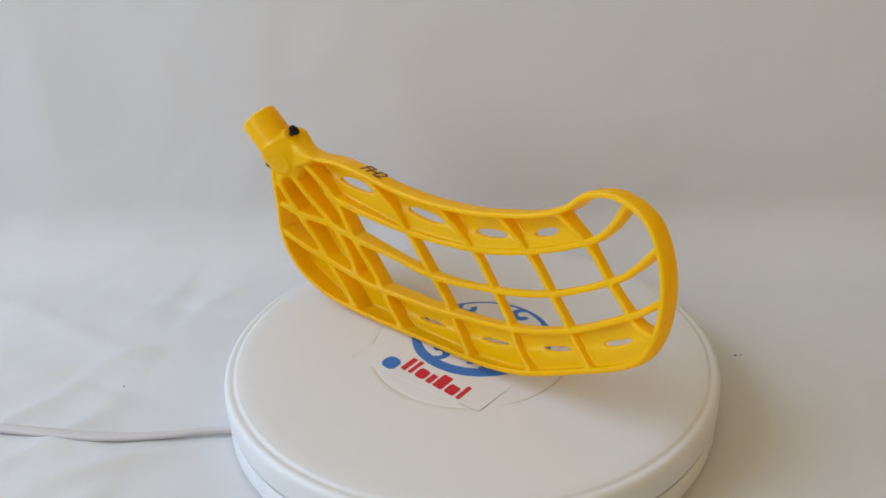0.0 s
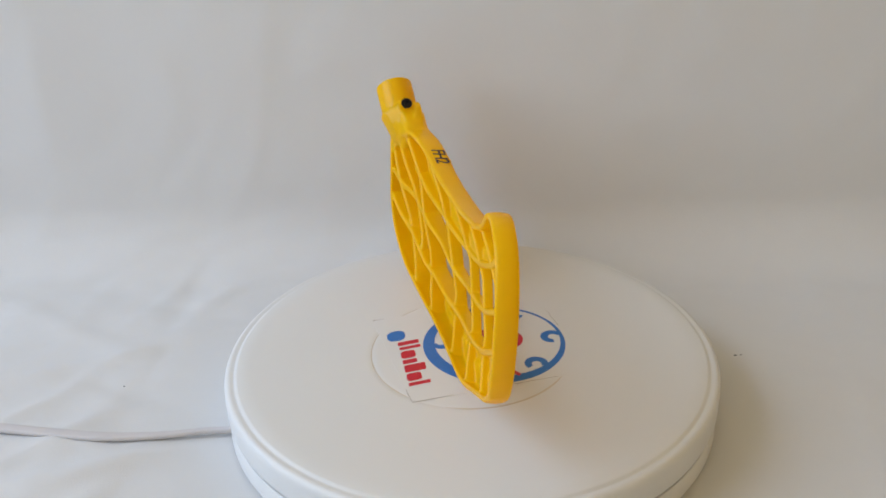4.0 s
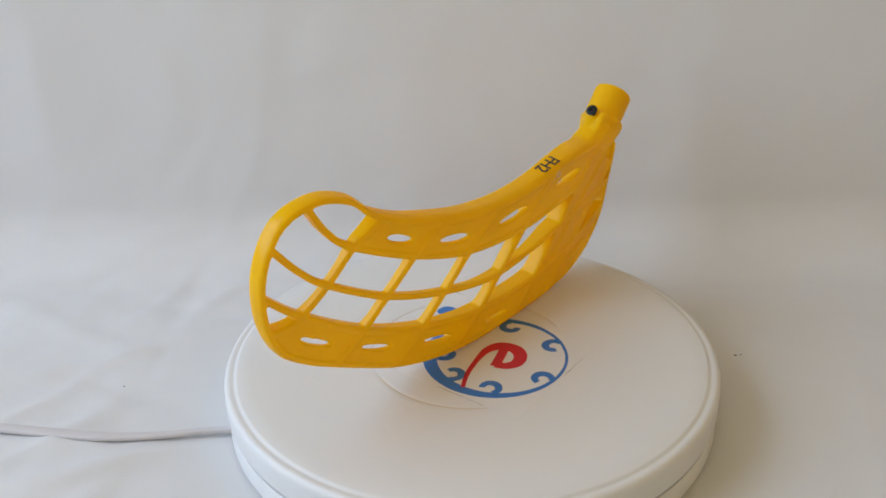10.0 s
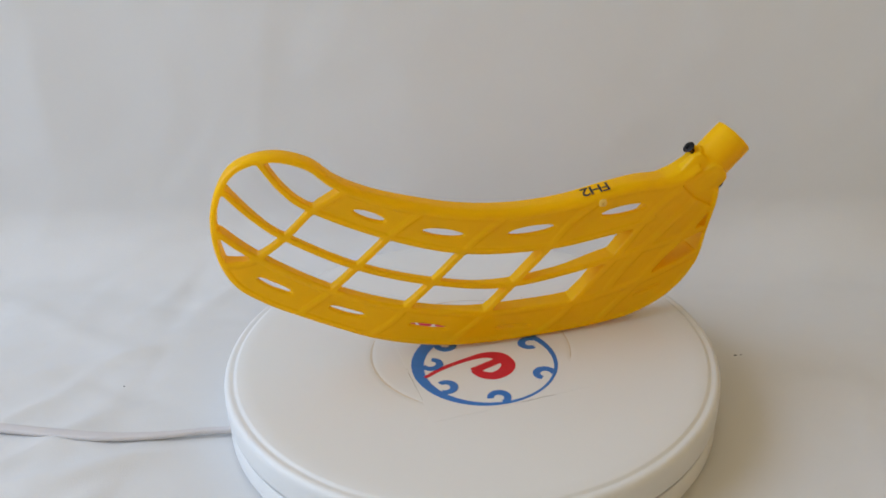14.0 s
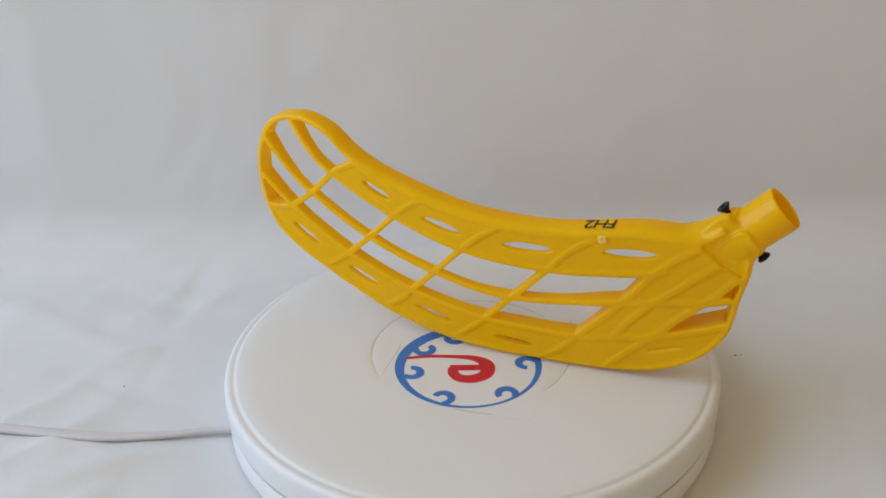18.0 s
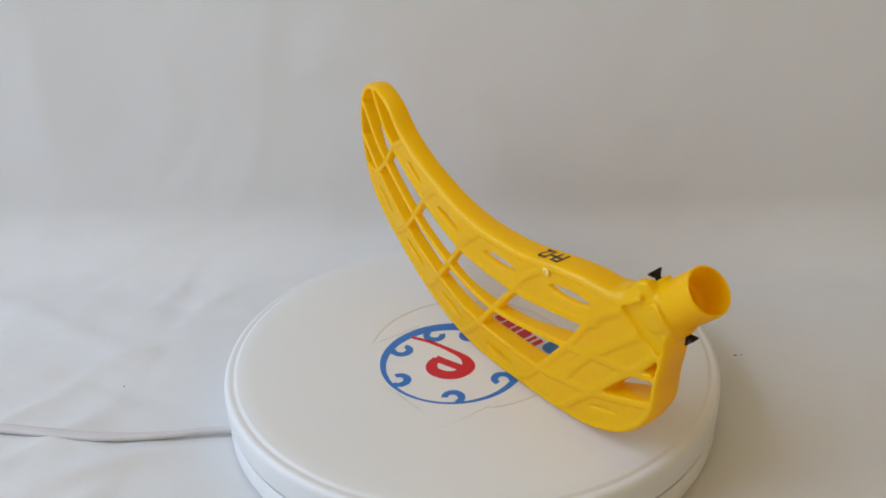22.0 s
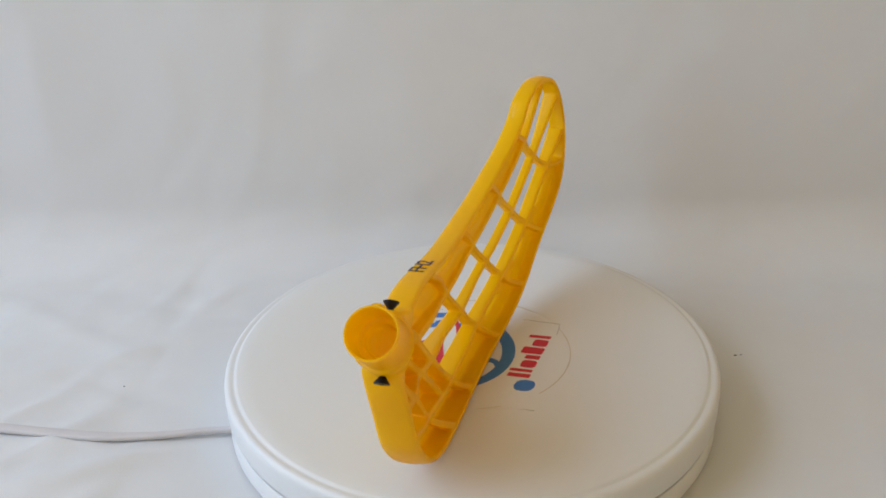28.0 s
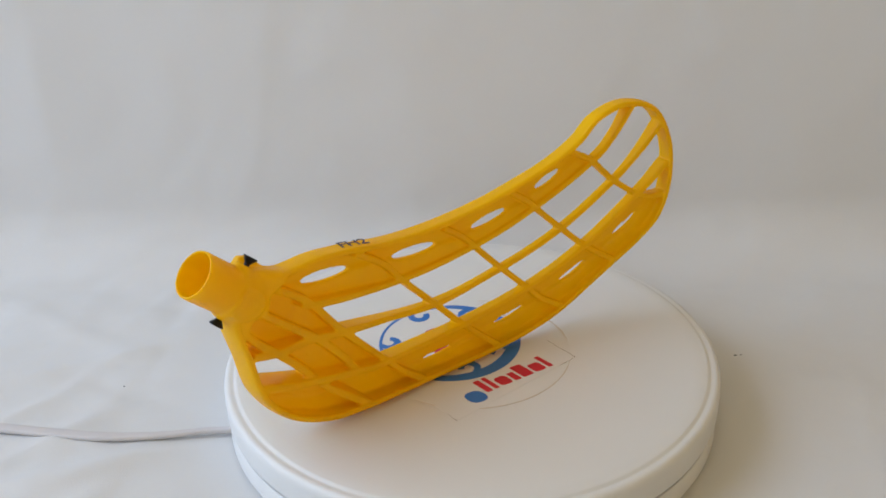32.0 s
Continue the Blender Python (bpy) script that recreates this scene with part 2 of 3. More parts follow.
for a in (-52, -10, 36, 90, 149, 205, 258):
    t = 0.115 - 0.075 * math.cos(radians(a - 130))
    c = logo(1.0 - t - 0.105, a)
    path = []
    for i in range(19):
        b = radians(a + 20 + 250 * i / 18)
        path.append(c + Vector((math.cos(b), math.sin(b))) * 0.0051 * (1.15 - 0.22 * i / 18))
    bm = stroke(path, [0.0052 - 0.0012 * abs(i - 9) / 9 for i in range(len(path))], INK0 + 0.00005, INK1 + 0.00005)
    part("printed_hook", bm, BLUE, plate)
SWIRL = ((0.874, 12), (0.574, 1), (0.263, -27), (0.182, -101), (0.253, -156), (0.324, 163), (0.346, 131), (0.345, 100), (0.294, 73), (0.224, 40))
WIDE = (0.0026, 0.0032, 0.0038, 0.0060, 0.0090, 0.0090, 0.0088, 0.0080, 0.0070, 0.0060)
swirl = spline([(*logo(r, d), w) for (r, d), w in zip(SWIRL, WIDE)], 0.0012)
part("printed_swirl", stroke([p.xy for p in swirl], [p.z for p in swirl], INK0 + 0.00005, INK1 + 0.00005), RED, plate, "printed red swirl")
cross = spline([logo(r, d) for r, d in ((0.256, 40), (0.079, 94), (0.239, -173))], 0.002)
part("printed_swirl_bar", stroke(cross, [0.0062] * len(cross), INK0 + 0.00009, INK1 + 0.00009), RED, plate, "printed red bar closing the swirl")


def bar(x0, x1, y0, y1, mat, lean=0.12, r=0.6):
    pts = []
    for x, y in rounded(x0, x1, y0, y1, r):
        pts.append(blade_xy(x - lean * (y + 45), y))
    part("printed_bar", sheet(pts, INK0, INK1), mat, plate)


for x0, x1, y0, y1, m, r in ((-32, -19.8, -51.5, -39.3, BLUE, 4.8), (-17.5, -13.2, -45.5, -31.5, RED, 0.8), (-11.2, -8, -45, -31, RED, 0.6),
                             (-6, 2.6, -45, -35.5, RED, 2.5), (4.2, 8.8, -44.8, -35.5, RED, 0.8), (10.4, 18.4, -44.6, -31, RED, 1.2),
                             (20, 28.4, -44.4, -35, RED, 2.0), (30.2, 33.6, -44.2, -30.2, RED, 0.6)):
    bar(x0, x1, y0, y1, m, 0.16, r)

# flat mains cable, lying on the cloth
cable_path = spline([(-0.95, 0.05), (-0.60, 0.003), (-0.42, -0.017), (-0.315, -0.029), (-0.27, -0.036), (-0.232, -0.041), (-0.195, -0.040), (-0.170, -0.036), (-0.150, -0.035)], 0.006)
bm = bmesh.new()
rings = []
for i, p in enumerate(cable_path):
    d = (cable_path[min(i + 1, len(cable_path) - 1)] - cable_path[max(i - 1, 0)]).normalized()
    nrm = Vector((-d.y, d.x))
    up, wide = 0.0030, 0.0037 - 0.0014 * smooth01((p.x + 0.25) / 0.08)
    rings.append([(p.x + nrm.x * u, p.y + nrm.y * u, up + v) for u, v in rounded(-wide, wide, -0.0017, 0.0017, 0.0014)])
bridge(bm, rings)
part("cable", bm, CABLE, turntable, "pale pinkish flat power cable")


# ---- floorball blade; local axes: along the blade, through it, up; millimetres below ----
def face_n(s, z):
    k = 0.00055 if s < -1.5 else 0.00032
    slope = 0.0976 - 0.0376 * smooth01((s - 40) / 90)
    belly = 1.8 * math.exp(-(s / 52) ** 2)
    return 2 - k * (s + 1.5) ** 2 + slope * (z - 60) + belly


def surf(s, z, depth):
    """A point of the blade, so deep behind its smooth face."""
    g = Vector(((face_n(s + 0.5, z) - face_n(s - 0.5, z)), -1, (face_n(s, z + 0.5) - face_n(s, z - 0.5)))).normalized()
    return (Vector((s, face_n(s, z), z)) + g * depth) / 1000


OUTLINE = spline([(-149, 112), (-138, 104.7), (-124, 104.2), (-109, 104.9), (-87.2, 102.8), (-64.4, 99.4), (-41, 98.3), (-16.2, 99.5), (10.2, 103.4), (35.7, 110.1), (59, 117.8), (78.6, 128),
                  (94, 140.8), (116, 146.6), (139, 138.6), (151.8, 114), (152.6, 85), (144, 62), (127, 47.5), (107, 36.2), (85, 24.7), (62, 13.6), (38, 6.2),
                  (13, 2.0), (-13, 0.4), (-38, 0.15), (-62, 0.15), (-87, 1.0), (-115, 4.8), (-141, 17.5), (-157.5, 38), (-163, 63), (-167, 80), (-168, 91)], 3.0)
# how far the band bulges outwards in the middle of its depth
CROWN = spline([(0, 0.5), (0.30, 0.6), (0.40, 0.7), (0.48, 0.9), (0.58, 1.4), (0.66, 2.0), (0.80, 2.0), (0.87, 1.5), (0.93, 1.2), (1.0, 1.2)], 0.02)
DEPTHS = spline([(0, 18.5), (0.07, 16.2), (0.13, 15.0), (0.21, 14.4), (0.30, 13.2), (0.37, 12.0), (0.45, 12.2), (0.55, 12.0), (0.66, 14.4), (0.77, 17.5), (0.89, 20.4), (1.0, 20.5)], 0.02)


def along(table, i):
    u = i / (len(OUTLINE) - 1)
    for a, b in zip(table, table[1:]):
        if a.x <= u <= b.x + 1e-9:
            return a.y + (b.y - a.y) * (u - a.x) / max(1e-9, b.x - a.x)
    return table[-1].y


def rim_depth(i):
    return along(DEPTHS, i)


def rim_profile(i, p):
    d, h, w, k = rim_depth(i), along(CROWN, i), 3.5, 14
    cut = 2.4 * max(0.0, 1 - h / 5.0) * (1 - 0.8 * smooth01((i / len(OUTLINE) - 0.24) / 0.09))          # the edge towards the smooth face is well rounded
    outer, inner = [], []
    for j in range(k + 1):
        v = j / k
        lip = 0.7 * (1 - min(1.0, min(v, 1 - v) * d / 0.8)) ** 2
        u = -h * abs(2 * v - 1) ** 2 - cut * max(0.0, 1 - v * d / 4.6) ** 2
        outer.append((u - lip, 0.12 + v * (d - 0.24)))
        inner.append((u - w + lip, 0.12 + v * (d - 0.24)))
    return outer + inner[::-1]


def rib_depth(s, z, more=0.0):
    best, di = 1e9, 0
    for i in range(0, len(OUTLINE), 2):
        d = (OUTLINE[i].x - s) ** 2 + (OUTLINE[i].y - z) ** 2
        if d < best:
            best, di = d, i
    mid = 6.0 + more + 2.6 * smooth01((10 - s) / 50) + 4.0 * smooth01((-s - 55) / 40) + 4.5 * smooth01((-s - 112) / 32)
    w = max(0.0, 1 - math.sqrt(best) / 33)
    return mid + (rim_depth(di) - 0.8 - mid) * w


blade = tagged(new("floorball_blade"), "curved yellow plastic floorball stick blade standing on the turntable", "sports equipment")


# the blade is one moulding: its pieces are run together with soft fillets, then kept as parts
MOULD = []


def moulded(name, bm, label=""):
    bmesh.ops.recalc_face_normals(bm, faces=bm.faces)
    bm.verts.index_update()
    MOULD.append((name, label, [tuple(v.co) for v in bm.verts], [[v.index for v in f.verts] for f in bm.faces]))
    bm.free()


def run_together(voxel=0.0006, rounds=3):
    verts, faces, owner = [], [], []
    for k, (_, _, v, f) in enumerate(MOULD):
        faces += [[i + len(verts) for i in q] for q in f]
        verts += v
        owner += [k] * len(f)
    me = bpy.data.meshes.new("moulding")
    me.from_pydata(verts, [], faces)
    tmp = new("moulding", me)
    mod = tmp.modifiers.new("join", "REMESH")
    mod.mode, mod.voxel_size = "VOXEL", voxel
    bpy.context.view_layer.update()
    full = bpy.data.meshes.new_from_object(tmp.evaluated_get(bpy.context.evaluated_depsgraph_get()))
    bpy.data.objects.remove(tmp)
    nv, nf = len(full.vertices), len(full.polygons)
    co = np.empty(nv * 3, np.float32)
    full.vertices.foreach_get("co", co)
    co = co.reshape(-1, 3).astype(np.float64)
    ed = np.empty(len(full.edges) * 2, np.int32)
    full.edges.foreach_get("vertices", ed)
    ed = ed.reshape(-1, 2)
    deg = np.bincount(ed.ravel(), minlength=nv).astype(float)[:, None]
    for _ in range(rounds):
        acc = np.stack([np.bincount(ed[:, 0], co[ed[:, 1], a], nv) + np.bincount(ed[:, 1], co[ed[:, 0], a], nv) for a in range(3)], 1)
        co += 0.55 * (acc / np.maximum(deg, 1) - co)
    # around the neck the pieces flow into each other far more softly
    ax, tip = np.array(AX), np.array(END) / 1000
    gap = np.linalg.norm(co - np.array(surf(-150, 97, 8)), axis=1)
    soft = np.clip((0.034 - gap) / 0.014, 0, 1) * np.clip(((co - tip) @ ax - 0.0225) / 0.004, 0, 1)
    for _ in range(16):
        acc = np.stack([np.bincount(ed[:, 0], co[ed[:, 1], a], nv) + np.bincount(ed[:, 1], co[ed[:, 0], a], nv) for a in range(3)], 1)
        co += 0.5 * soft[:, None] * (acc / np.maximum(deg, 1) - co)
    full.vertices.foreach_set("co", co.astype(np.float32).ravel())
    full.update()
    normals = np.empty(nv * 3, np.float32)
    full.vertex_normals.foreach_get("vector", normals)
    normals = normals.reshape(-1, 3)
    tree = BVHTree.FromPolygons(verts, faces)
    polys = [tuple(p.vertices) for p in full.polygons]
    own = np.empty(nf, np.int32)
    for i, p in enumerate(polys):
        c = co[list(p)].mean(0)
        own[i] = owner[tree.find_nearest(Vector(c))[2]]
    for k, (name, label, _, _) in enumerate(MOULD):
        sel = [polys[i] for i in np.nonzero(own == k)[0]]
        if not sel:
            continue
        used = sorted({i for q in sel for i in q})
        at = {v: j for j, v in enumerate(used)}
        pm = bpy.data.meshes.new(name)
        pm.from_pydata([tuple(co[i]) for i in used], [], [[at[i] for i in q] for q in sel])
        pm.polygons.foreach_set("use_smooth", [True] * len(sel))
        pm.normals_split_custom_set_from_vertices([tuple(normals[i]) for i in used])
        pm.materials.append(YELLOW)
        ob = new(name, pm)
        ob.parent = blade
        tagged(ob, label)
    bpy.data.meshes.remove(full)


def swept(path, profile_of, caps=True):
    bm = bmesh.new()
    rings = []
    for i, p in enumerate(path):
        d = (path[min(i + 1, len(path) - 1)] - path[max(i - 1, 0)]).normalized()
        across = Vector((-d.y, d.x)).normalized()
        sink = p.z if len(p) == 3 else 0.0
        rings.append([surf(p.x + across.x * u, p.y + across.y * u + sink * v / 15, v) for u, v in profile_of(i, p)])
    bridge(bm, rings, caps=caps)
    return bm


# the outline runs clockwise, so inward is the negative side
moulded("rim", swept(OUTLINE, rim_profile), "broad yellow edge band")


def rib(points, lean=(), width=4.0, top=0.0, more=0.0):
    """A rib along the given points; lean: how far each point sinks over 15 mm of depth."""
    lean = list(lean) + [0.0] * (len(points) - len(lean))
    path = spline([(*p, q) for p, q in zip(points, lean)], 3.5)

    def prof(i, p):
        d = rib_depth(p.x, p.y, more)
        at = p.xy
        k = min(range(len(OUTLINE)), key=lambda j: (OUTLINE[j] - at).length_squared)
        h, gap, full = along(CROWN, k), (OUTLINE[k] - at).length, rim_depth(k)
        v0 = full / 2 * max(0.0, 1 - math.sqrt(min(1.0, max(0.0, gap - 1.2) / h)))
        w = width + 0.7 * smooth01((-p.x - 60) / 40)
        return [(u * (1.0 if v < 3 else 0.95), v) for u, v in rounded(-w / 2, w / 2, max(top, v0), max(v0 + 2.5, min(d, full - v0)), 1.0)]
    moulded("rib", swept(path, prof))


L1 = [(-121, 80.5), (-114, 76.5), (-86, 72.5), (-51.5, 69.5), (3.5, 74.2), (49.2, 88.6), (93, 110.2), (109, 124), (121, 142.5)]
L2 = [(-158, 64), (-143, 60), (-127, 58), (-114.5, 56.2), (-96, 53), (-28.4, 45.3), (23.2, 53.4), (69, 69), (110.5, 93), (128, 108), (144, 127)]
L3 = [(-156, 45.5), (-137, 38.5), (-114.5, 31.5), (-91, 27), (-69, 23.8), (-10, 25.8), (41, 35.6), (86, 53.5), (127.8, 80.3), (149.5, 99)]
C5 = [(74, 121), (86, 114.5), (93, 110.2), (110.5, 93), (127.8, 80.3), (137, 77), (150, 77)]
C4 = [(29, 104), (42, 95), (49.2, 88.6), (69.3, 69), (86, 53.5), (96, 46), (108.5, 38)]
C3 = [(-21, 94), (-7, 84), (3.5, 74.2), (23.2, 53.4), (41, 35.6), (50, 26), (65.5, 16.5)]
C2 = [(-84, 98), (-64, 84), (-51.5, 69.5), (-28.4, 45.3), (-10, 25.8), (-1, 17), (14, 4.5)]
C1 = [(-140, 97), (-126, 87.5), (-114, 76.5), (-96, 53), (-69, 23.8), (-59, 13), (-44, 2)]
C0 = [(-150, 87), (-134, 73), (-123, 63.5), (-114.5, 56.2), (-100, 40), (-91, 27)]
CM = [(-161, 80), (-153, 70), (-143, 60), (-130, 48), (-114.5, 31.5), (-100, 18), (-86, 3.5)]
for path in (L1, L2, C5, C4, C3, C2, C1, C0):
    rib(path)
rib(L3, (-1.0, -0.8, -0.6, -0.4, -0.3, 0.0), more=1.3)
rib(CM, (0, 0, 0, -2, -5, -4, 0))


def panel(corners, hole=None, minor=3.0, depth=(0.95, 3.3), shelf=1.8, drop=0.7):
    """A web between ribs: corners in order; hole: the two ends of its slot-like opening."""
    poly = [Vector(p) for p in corners]
    if hole:
        a, b = Vector(hole[0]), Vector(hole[1])
        c, ax = (a + b) / 2, (b - a) * 0.525
    else:
        c, ax = sum(poly, Vector((0, 0))) / len(poly), Vector((0.5, 0))
        minor = 0.5
    ay = Vector((-ax.y, ax.x)).normalized() * minor
    n = 64
    inner, outer = [], []
    for i in range(n):
        t = 2 * math.pi * i / n
        w = ax * math.cos(t) * (abs(math.cos(t)) ** 0.12) + ay * math.sin(t)
        d = w.normalized() if hole else Vector((math.cos(t), math.sin(t)))
        inner.append(c + w)
        far = None
        for p, q in zip(poly, poly[1:] + poly[:1]):
            e = q - p
            den = d.x * e.y - d.y * e.x
            if abs(den) < 1e-9:
                continue
            r = p - c
            k = (r.x * e.y - r.y * e.x) / den
            m = (r.x * d.y - r.y * d.x) / den
            if k > 0 and -1e-6 <= m <= 1 + 1e-6 and (far is None or k < far):
                far = k
        outer.append(c + d * max(far or 1.0, w.length + 0.3))
    d0, d1 = depth
    up = ay.normalized() * (1 if ay.y > 0 else -1)
    bm = bmesh.new()
    rows = []
    for f, dd in ((1.0, d1), (0.66, d1), (0.33, d1), (0.06, d1), (0.0, d1 - 0.4), (0.0, d0 + 0.4), (0.06, d0), (0.33, d0), (0.66, d0), (1.0, d0)):
        ring = []
        for i in range(n):
            # the opening's lower wall slopes down from one face to the other
            low = max(0.0, -(inner[i] - c).dot(up) / minor) if hole else 0.0
            high = max(0.0, (inner[i] - c).dot(up) / minor) if hole else 0.0
            p = (inner[i] + up * low * (-2.2 if dd > 3 else 0.7) - up * high * (drop if dd > 2.5 else 0.0)).lerp(outer[i], f)
            # the web is thicker below its opening
            more = shelf * smooth01(0.5 - (p - c).dot(up) / (1.2 * minor)) if hole and dd > d0 + 0.5 else 0.0
            ring.append(surf(*p, dd + more))
        rows.append(ring)
    rows.append(rows[0])
    vs = [[bm.verts.new(p) for p in r] for r in rows[:-1]]
    vs.append(vs[0])
    for a, b in zip(vs, vs[1:]):
        for i in range(n):
            bm.faces.new((a[i], a[(i + 1) % n], b[(i + 1) % n], b[i]))
    if not hole:
        bm.faces.new(vs[4][::-1])
        bm.faces.new(vs[5])
        bmesh.ops.delete(bm, geom=[f for f in bm.faces if len(f.verts) == 4 and all(v in vs[4] or v in vs[5] for v in f.verts)], context="FACES_ONLY")
    moulded("panel", bm)


def strip(path, k0, k1):
    """Points of a rib's curve from its k0-th to its k1-th control point."""
    pts = path[k0:k1 + 1] if k0 <= k1 else path[k1:k0 + 1][::-1]
    full = spline(path if k0 <= k1 else path[::-1], 5.0)
    a = min(range(len(full)), key=lambda i: (full[i] - Vector(pts[0])).length)
    b = min(range(len(full)), key=lambda i: (full[i] - Vector(pts[-1])).length)
    return [tuple(p) for p in full[a:b + 1]]


def edge(p, q):
    """Points of the outline between those nearest to p and q, a little inside it."""
    a = min(range(len(OUTLINE)), key=lambda i: (OUTLINE[i] - Vector(p)).length)
    b = min(range(len(OUTLINE)), key=lambda i: (OUTLINE[i] - Vector(q)).length)
    st = 2 if b >= a else -2
    out = []
    for i in range(a, b, st):
        d = (OUTLINE[min(i + 1, len(OUTLINE) - 1)] - OUTLINE[max(i - 1, 0)]).normalized()
        inset = 1.8 + 0.75 * along(CROWN, i)
        out.append((OUTLINE[i].x + d.y * inset, OUTLINE[i].y - d.x * inset))
    return out


# upper row
panel(edge(C4[0], C5[0]) + strip(C5, 0, 2) + strip(L1, 6, 5) + strip(C4, 2, 0), ((69.3, 107.9), (51.9, 99.9)), 2.9)
panel(edge(C3[0], C4[0]) + strip(C4, 0, 2) + strip(L1, 5, 4) + strip(C3, 2, 0), ((28.9, 90.9), (4.4, 85.2)), 3.1)
panel(edge(C2[0], C3[0]) + strip(C3, 0, 2) + strip(L1, 4, 3) + strip(C2, 2, 0), ((-24.2, 82.4), (-53.6, 83.2)), 3.3)
panel(edge((-134, 106), C2[0]) + strip(C2, 0, 2) + strip(L1, 3, 1) + strip(C1, 2, 0), ((-85.2, 86.6), (-114.6, 88.3)), 3.5)
# lower row
panel(strip(L3, 7, 8) + strip(C5, 4, 6) + edge(C5[6], C4[6]) + strip(C4, 6, 4), ((129, 66.4), (110.1, 54.6)), 2.8, drop=2.4)
panel(strip(L3, 6, 7) + strip(C4, 4, 6) + edge(C4[6], C3[6]) + strip(C3, 6, 4), ((87.7, 42), (66.2, 32.7)), 2.7, drop=2.4)
panel(strip(L3, 5, 6) + strip(C3, 4, 6) + edge(C3[6], C2[6]) + strip(C2, 6, 4), ((39, 23.2), (14.6, 17)), 2.5, drop=2.4)
panel(strip(L3, 4, 5) + strip(C2, 4, 6) + edge(C2[6], C1[6]) + strip(C1, 6, 4), ((-16.7, 12.8), (-41.1, 10.8)), 2.4, drop=2.4)
# heel
panel(strip(L3, 2, 4) + strip(C1, 4, 6) + edge(C1[6], CM[6]) + strip(CM, 6, 4))
panel(strip(L3, 0, 2) + strip(CM, 4, 6) + edge(CM[6], (-160, 46)), ((-111.7, 20.3), (-132.5, 26.7)), 1.5)
panel(strip(L3, 0, 2) + strip(CM, 4, 6) + edge(CM[6], (-160, 46)), None, 2.0, (2.6, 4.4))
panel(strip(C1, 0, 3) + strip(L2, 4, 3) + strip(C0, 3, 0))
panel(strip(C0, 0, 3) + strip(L2, 3, 1) + strip(CM, 2, 0))
panel(strip(L2, 1, 3) + strip(C0, 3, 5) + strip(L3, 3, 2) + strip(CM, 4, 2))
panel(strip(L2, 3, 4) + strip(C1, 3, 4) + strip(L3, 4, 3) + strip(C0, 5, 3))

# socket: open tube that flattens into the blade
AX = Vector((0.73, 0.10, -0.675)).normalized()
END = Vector((-159.7, -21.35, 103.85)) - AX * 26.5
PV = Vector((0.632, 0.132, 0.764))
PV = (PV - AX * PV.dot(AX)).normalized()
QV = AX.cross(PV)


def ring_at(length, rp, rq, n=48, power=2.0):
    c = END + AX * length
    out = []
    for i in range(n):
        t = 2 * math.pi * i / n
        x, y = math.cos(t), math.sin(t)
        x, y = math.copysign(abs(x) ** (2 / power), x), math.copysign(abs(y) ** (2 / power), y)
        out.append((c + PV * rp * x + QV * rq * y) / 1000)
    return out


bm = bmesh.new()
prof = [(30, 0.5, 0.5), (30, 7.5, 7.5), (19.5, 8.6, 8.6), (18.5, 9.2, 9.2), (18.2, 11.2, 11.2), (1, 11.7, 11.7), (0.15, 12.0, 12.0), (0, 12.5, 12.5), (0.4, 13.0, 13.0),
        (2, 13.2, 13.2), (22, 13.2, 13.2), (23, 13.4, 13.4), (24, 14.6, 13.7), (27, 15.3, 13.2), (34, 15.8, 11.0), (40, 15.4, 8.8), (45, 12.0, 7.0), (50, 6.0, 4.5), (52, 1.0, 2.0)]
bridge(bm, [ring_at(*p) for p in prof])
moulded("socket", bm, "open round shaft socket")

# raised tongue-shaped emblem plates on both sides of the neck


def socket_radius(length):
    for a, b in zip(prof[9:], prof[10:]):
        if a[0] <= length <= b[0]:
            f = (length - a[0]) / (b[0] - a[0])
            return a[1] + (b[1] - a[1]) * f, a[2] + (b[2] - a[2]) * f
    return prof[-1][1:]


for side in (1, -1):
    bm = bmesh.new()
    rings = []
    for f, h in ((1.0, -3.0), (1.0, 0.4), (0.96, 1.1), (0.86, 1.1), (0.80, 0.3), (0.64, 0.2), (0.55, 0.5), (0.42, 0.5), (0.34, 0.2), (0.05, 0.3)):
        ring = []
        for i in range(40):
            t = 2 * math.pi * i / 40
            u, w = math.cos(t), math.sin(t)
            u, w = math.copysign(abs(u) ** (1.0 if u > 0 else 0.6), u), math.copysign(abs(w) ** (0.9 if u > 0 else 0.6), w)
            wob = 1 + 0.05 * math.sin(3 * t + 0.6) + (0.10 * math.sin(5 * t + 1.0) if f < 0.8 else 0)
            ll, p = 33.5 + (11.0 if (QV * side).y < 0 else 12.5) * f * u * wob, -1.5 + 9.8 * f * w * wob
            rp, rq = socket_radius(ll)
            q = rq * math.sqrt(max(0.05, 1 - (p / rp) ** 2)) + (h if (QV * side).y < 0 else h * 1.5 + 0.9)
            ring.append((END + AX * ll + PV * p + QV * side * q) / 1000)
        rings.append(ring)
    bridge(bm, rings)
    moulded("emblem", bm, "raised tongue-shaped emblem")

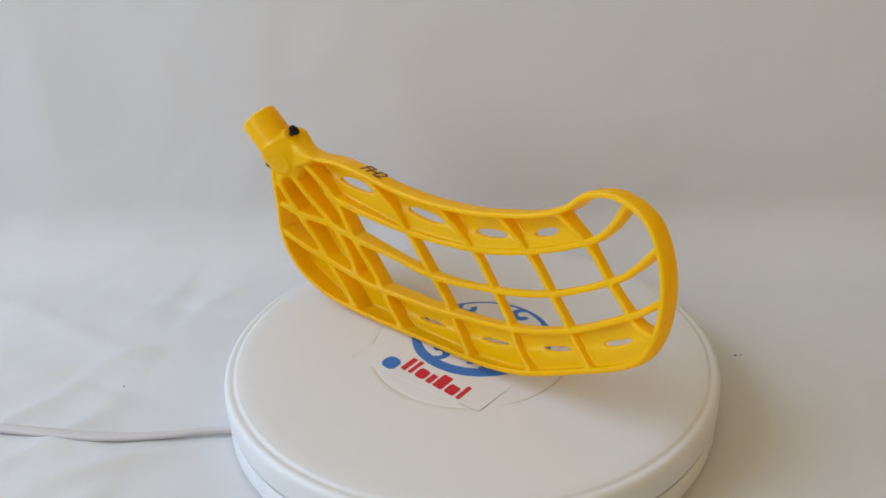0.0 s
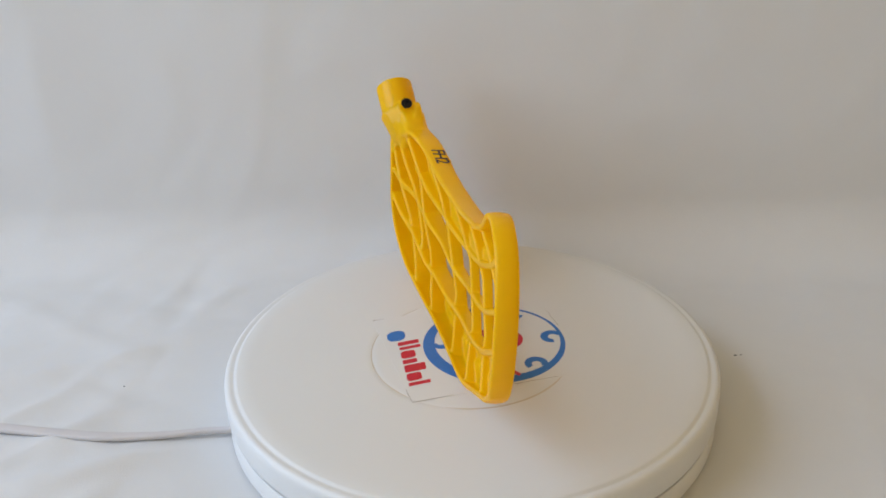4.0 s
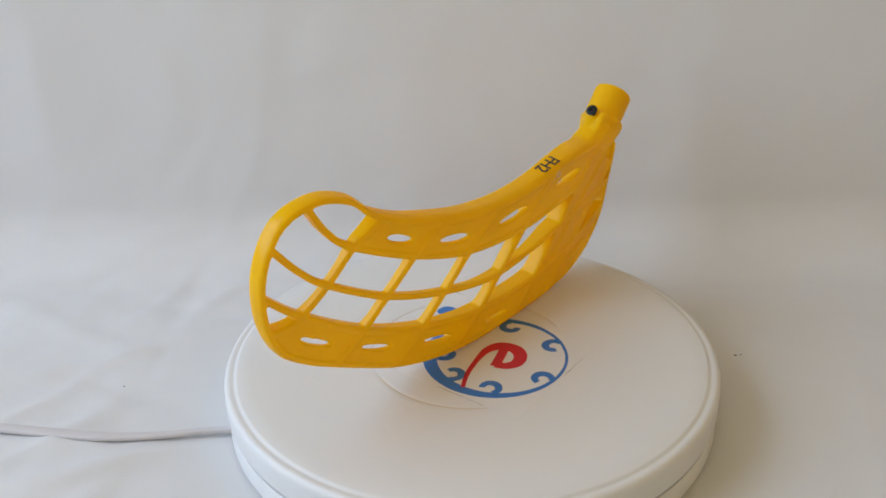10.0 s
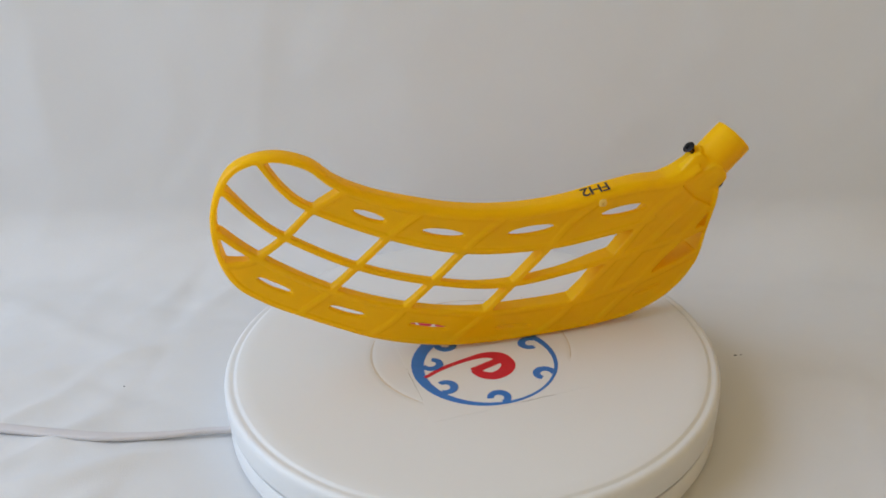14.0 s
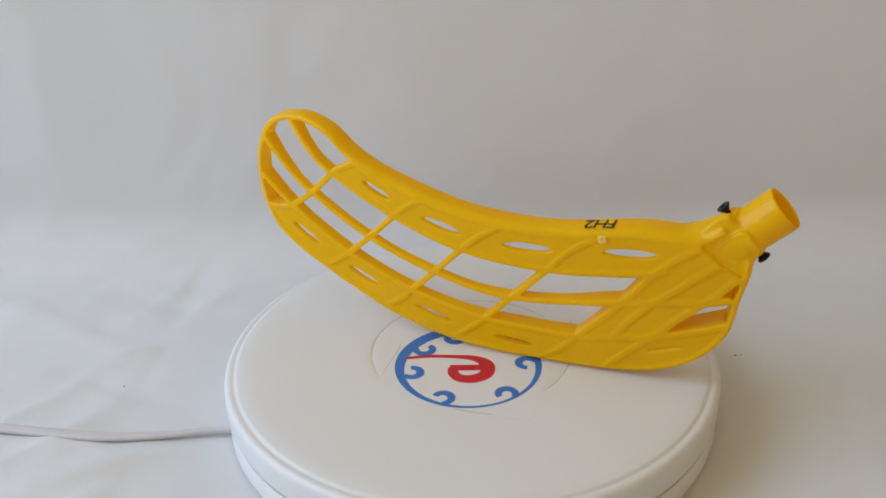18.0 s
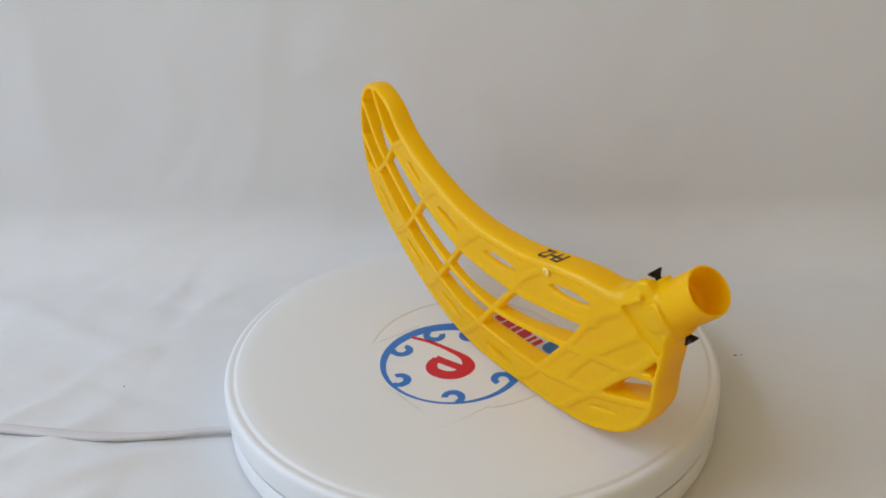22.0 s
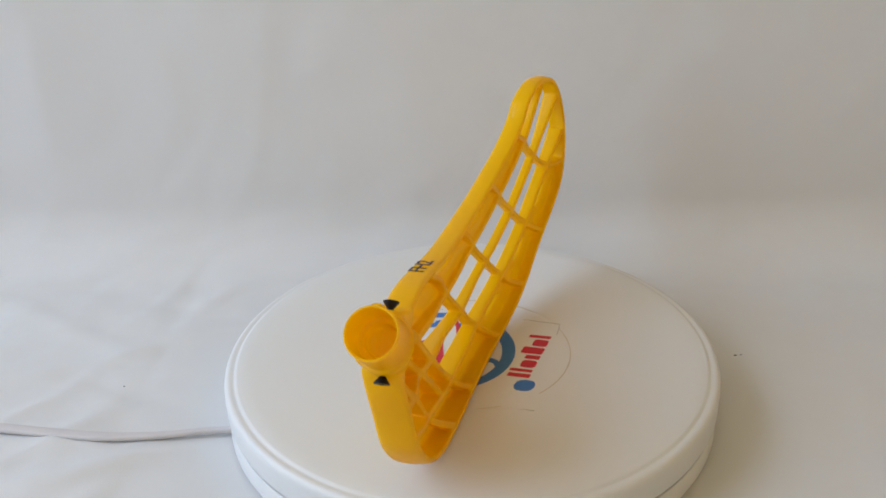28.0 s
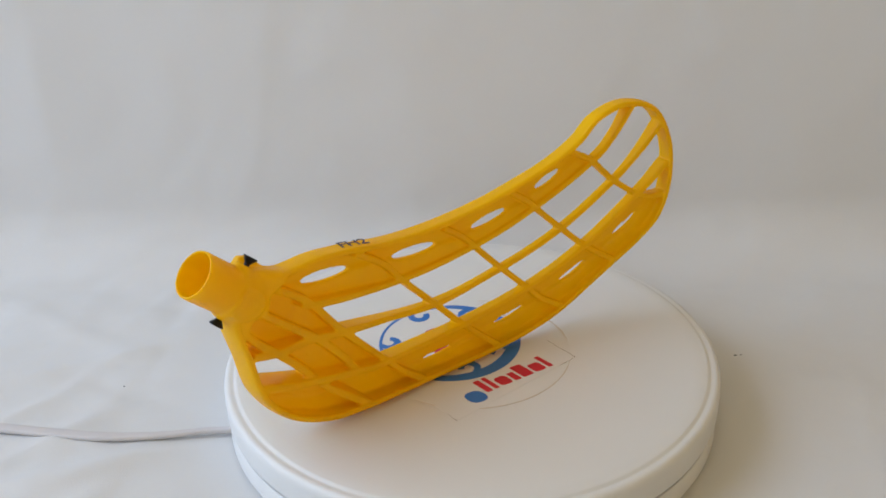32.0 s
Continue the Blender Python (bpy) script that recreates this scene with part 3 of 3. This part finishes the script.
# screws with countersunk heads, standing out of small bosses
for side in (1, -1):
    base = END + AX * 26.5 + (AX * 1.5 + PV * 1.3 if side < 0 else PV * 0.6)
    d = PV * side

    def ringd(h, r, n=20):
        return [(base + d * h + (AX * math.cos(2 * math.pi * i / n) + QV * math.sin(2 * math.pi * i / n)) * r) / 1000 for i in range(n)]
    bm = bmesh.new()
    bridge(bm, [ringd(8, 6.4), ringd(14.2, 6.0), ringd(15.0, 5.2), ringd(15.2, 4.0), ringd(14.8, 2.2)])
    moulded("boss", bm)
    bm = bmesh.new()
    bridge(bm, [ringd(13, 1.6), ringd(16.4, 1.6), ringd(16.8, 1.9), ringd(19.4, 3.9), ringd(20.0, 4.0), ringd(20.15, 3.7), ringd(20.1, 1.6), ringd(19.2, 1.2)])
    part("screw", bm, BLACK, blade, "black countersunk steel screw", angle=35)

# solid neck between socket, edge band and ribs
NECK = [(-126, 103), (-131, 98.5), (-142, 93.5), (-154, 83.5), (-160.5, 76), (-167, 84), (-169, 94), (-158, 112), (-152, 117.5), (-146.5, 116), (-138, 106.5)]
mid_neck = Vector((-148, 98))
bm = bmesh.new()
LOW = {(-158, 112): (-159, 106), (-152, 117.5): (-153.5, 109), (-146.5, 116): (-148, 108)}    # the corner by the screw falls away
bridge(bm, [[surf(*(mid_neck.lerp(Vector(p if d < 10 else LOW.get(p, p)), f)), d) for p in NECK] for d, f in ((3.4, 0.9), (4.4, 1.0), (9, 1.0), (11, 1.0), (15.5, 0.98), (18, 0.92), (19.2, 0.8))])
moulded("neck", bm)
# gusset that fills the corner between the upper screw boss and the edge band
foot, head = surf(-127, 101.5, 8.5) * 1000, END + AX * 28.5 + PV * 9.0
bm = bmesh.new()
rings = []
for i in range(6):
    f = i / 5
    c, run = foot.lerp(head, f), (head - foot).normalized()
    deep = (surf(-140, 102, 12) - surf(-140, 102, 2)).normalized()
    up = run.cross(deep).normalized()
    a, b = 6.8 - 0.6 * f, 1.8 + 3.8 * smooth01(f)
    rings.append([(c + deep * a * x + up * b * y) / 1000 for x, y in rounded(-1, 1, -1, 1, 0.55)])
bridge(bm, rings)
moulded("gusset", bm, "gusset between screw boss and edge band")
run_together()

# hand-written mark on the top edge
curve = bpy.data.curves.new("mark", "FONT")
curve.body, curve.size, curve.shear, curve.extrude, curve.offset = "FH2", 0.0105, 0.12, 0.00006, 0.00012
curve.align_x, curve.align_y, curve.space_character = "CENTER", "CENTER", 0.92
tmp = new("mark", curve)
bpy.context.view_layer.update()
me = bpy.data.meshes.new_from_object(tmp.evaluated_get(bpy.context.evaluated_depsgraph_get()))
bpy.data.objects.remove(tmp)
mark = new("handwriting", me)
me.materials.clear()
me.materials.append(MARKER)


def top_edge(s):
    return min(OUTLINE[:40], key=lambda p: abs(p.x - s))


for v in me.vertices:
    s = -82.0 + v.co.x * 1120
    a, b = top_edge(s - 3), top_edge(s + 3)
    z = a.y + (b.y - a.y) * (s - a.x) / max(1e-6, b.x - a.x)
    lift = 0.08 + (0.12 if v.co.z > 0 else 0)
    p = surf(s, z + lift, 7.8 - v.co.y * 1220)
    v.co = p
mark.parent = blade
tagged(mark, "black hand-written marker letters")

# moulding mark beside the letters
bm = bmesh.new()
bridge(bm, [[surf(-84 + r * x, 96.2 + r * y, h) for x, y in ((1, 0.2), (0.75, 0.8), (0, 1), (-0.75, 0.8), (-1, 0), (-0.8, -0.9), (0, -1), (0.8, -0.8))]
            for r, h in ((2.6, 1.2), (2.5, -0.5), (2.1, -0.8), (1.1, -0.8), (0.9, -0.3), (0.2, -0.2))])
part("gate_mark", bm, GATE, blade, "pale moulding mark")

# specks of lint on the cloth
bm = bmesh.new()
for x, y, r in ((0.184, 0.0455, 0.0008), (0.188, 0.046, 0.0005), (-0.236, 0.016, 0.0005), (0.097, 0.205, 0.0005), (-0.160, 0.040, 0.0005)):
    bmesh.ops.create_icosphere(bm, subdivisions=1, radius=r, matrix=Matrix.Translation((x, y, 0.002)) @ Matrix.Diagonal((1.6, 0.8, 0.6, 1)))
tagged(part("lint", bm, LINT), "dark specks of lint on the cloth", "lint", kind="stuff")


# ---- what moves ----
def motions():
    steps = [i * 0.5 for i in range(int(LENGTH * 2) + 1)]
    walk(blade, [(t, pose(0, 0, TOP, 0, 0, -45 - SPIN * t)) for t in steps])
    walk(plate, [(t, pose(0, 0, TOP, 0, 0, -45 - SPIN * t)) for t in steps])


motions()
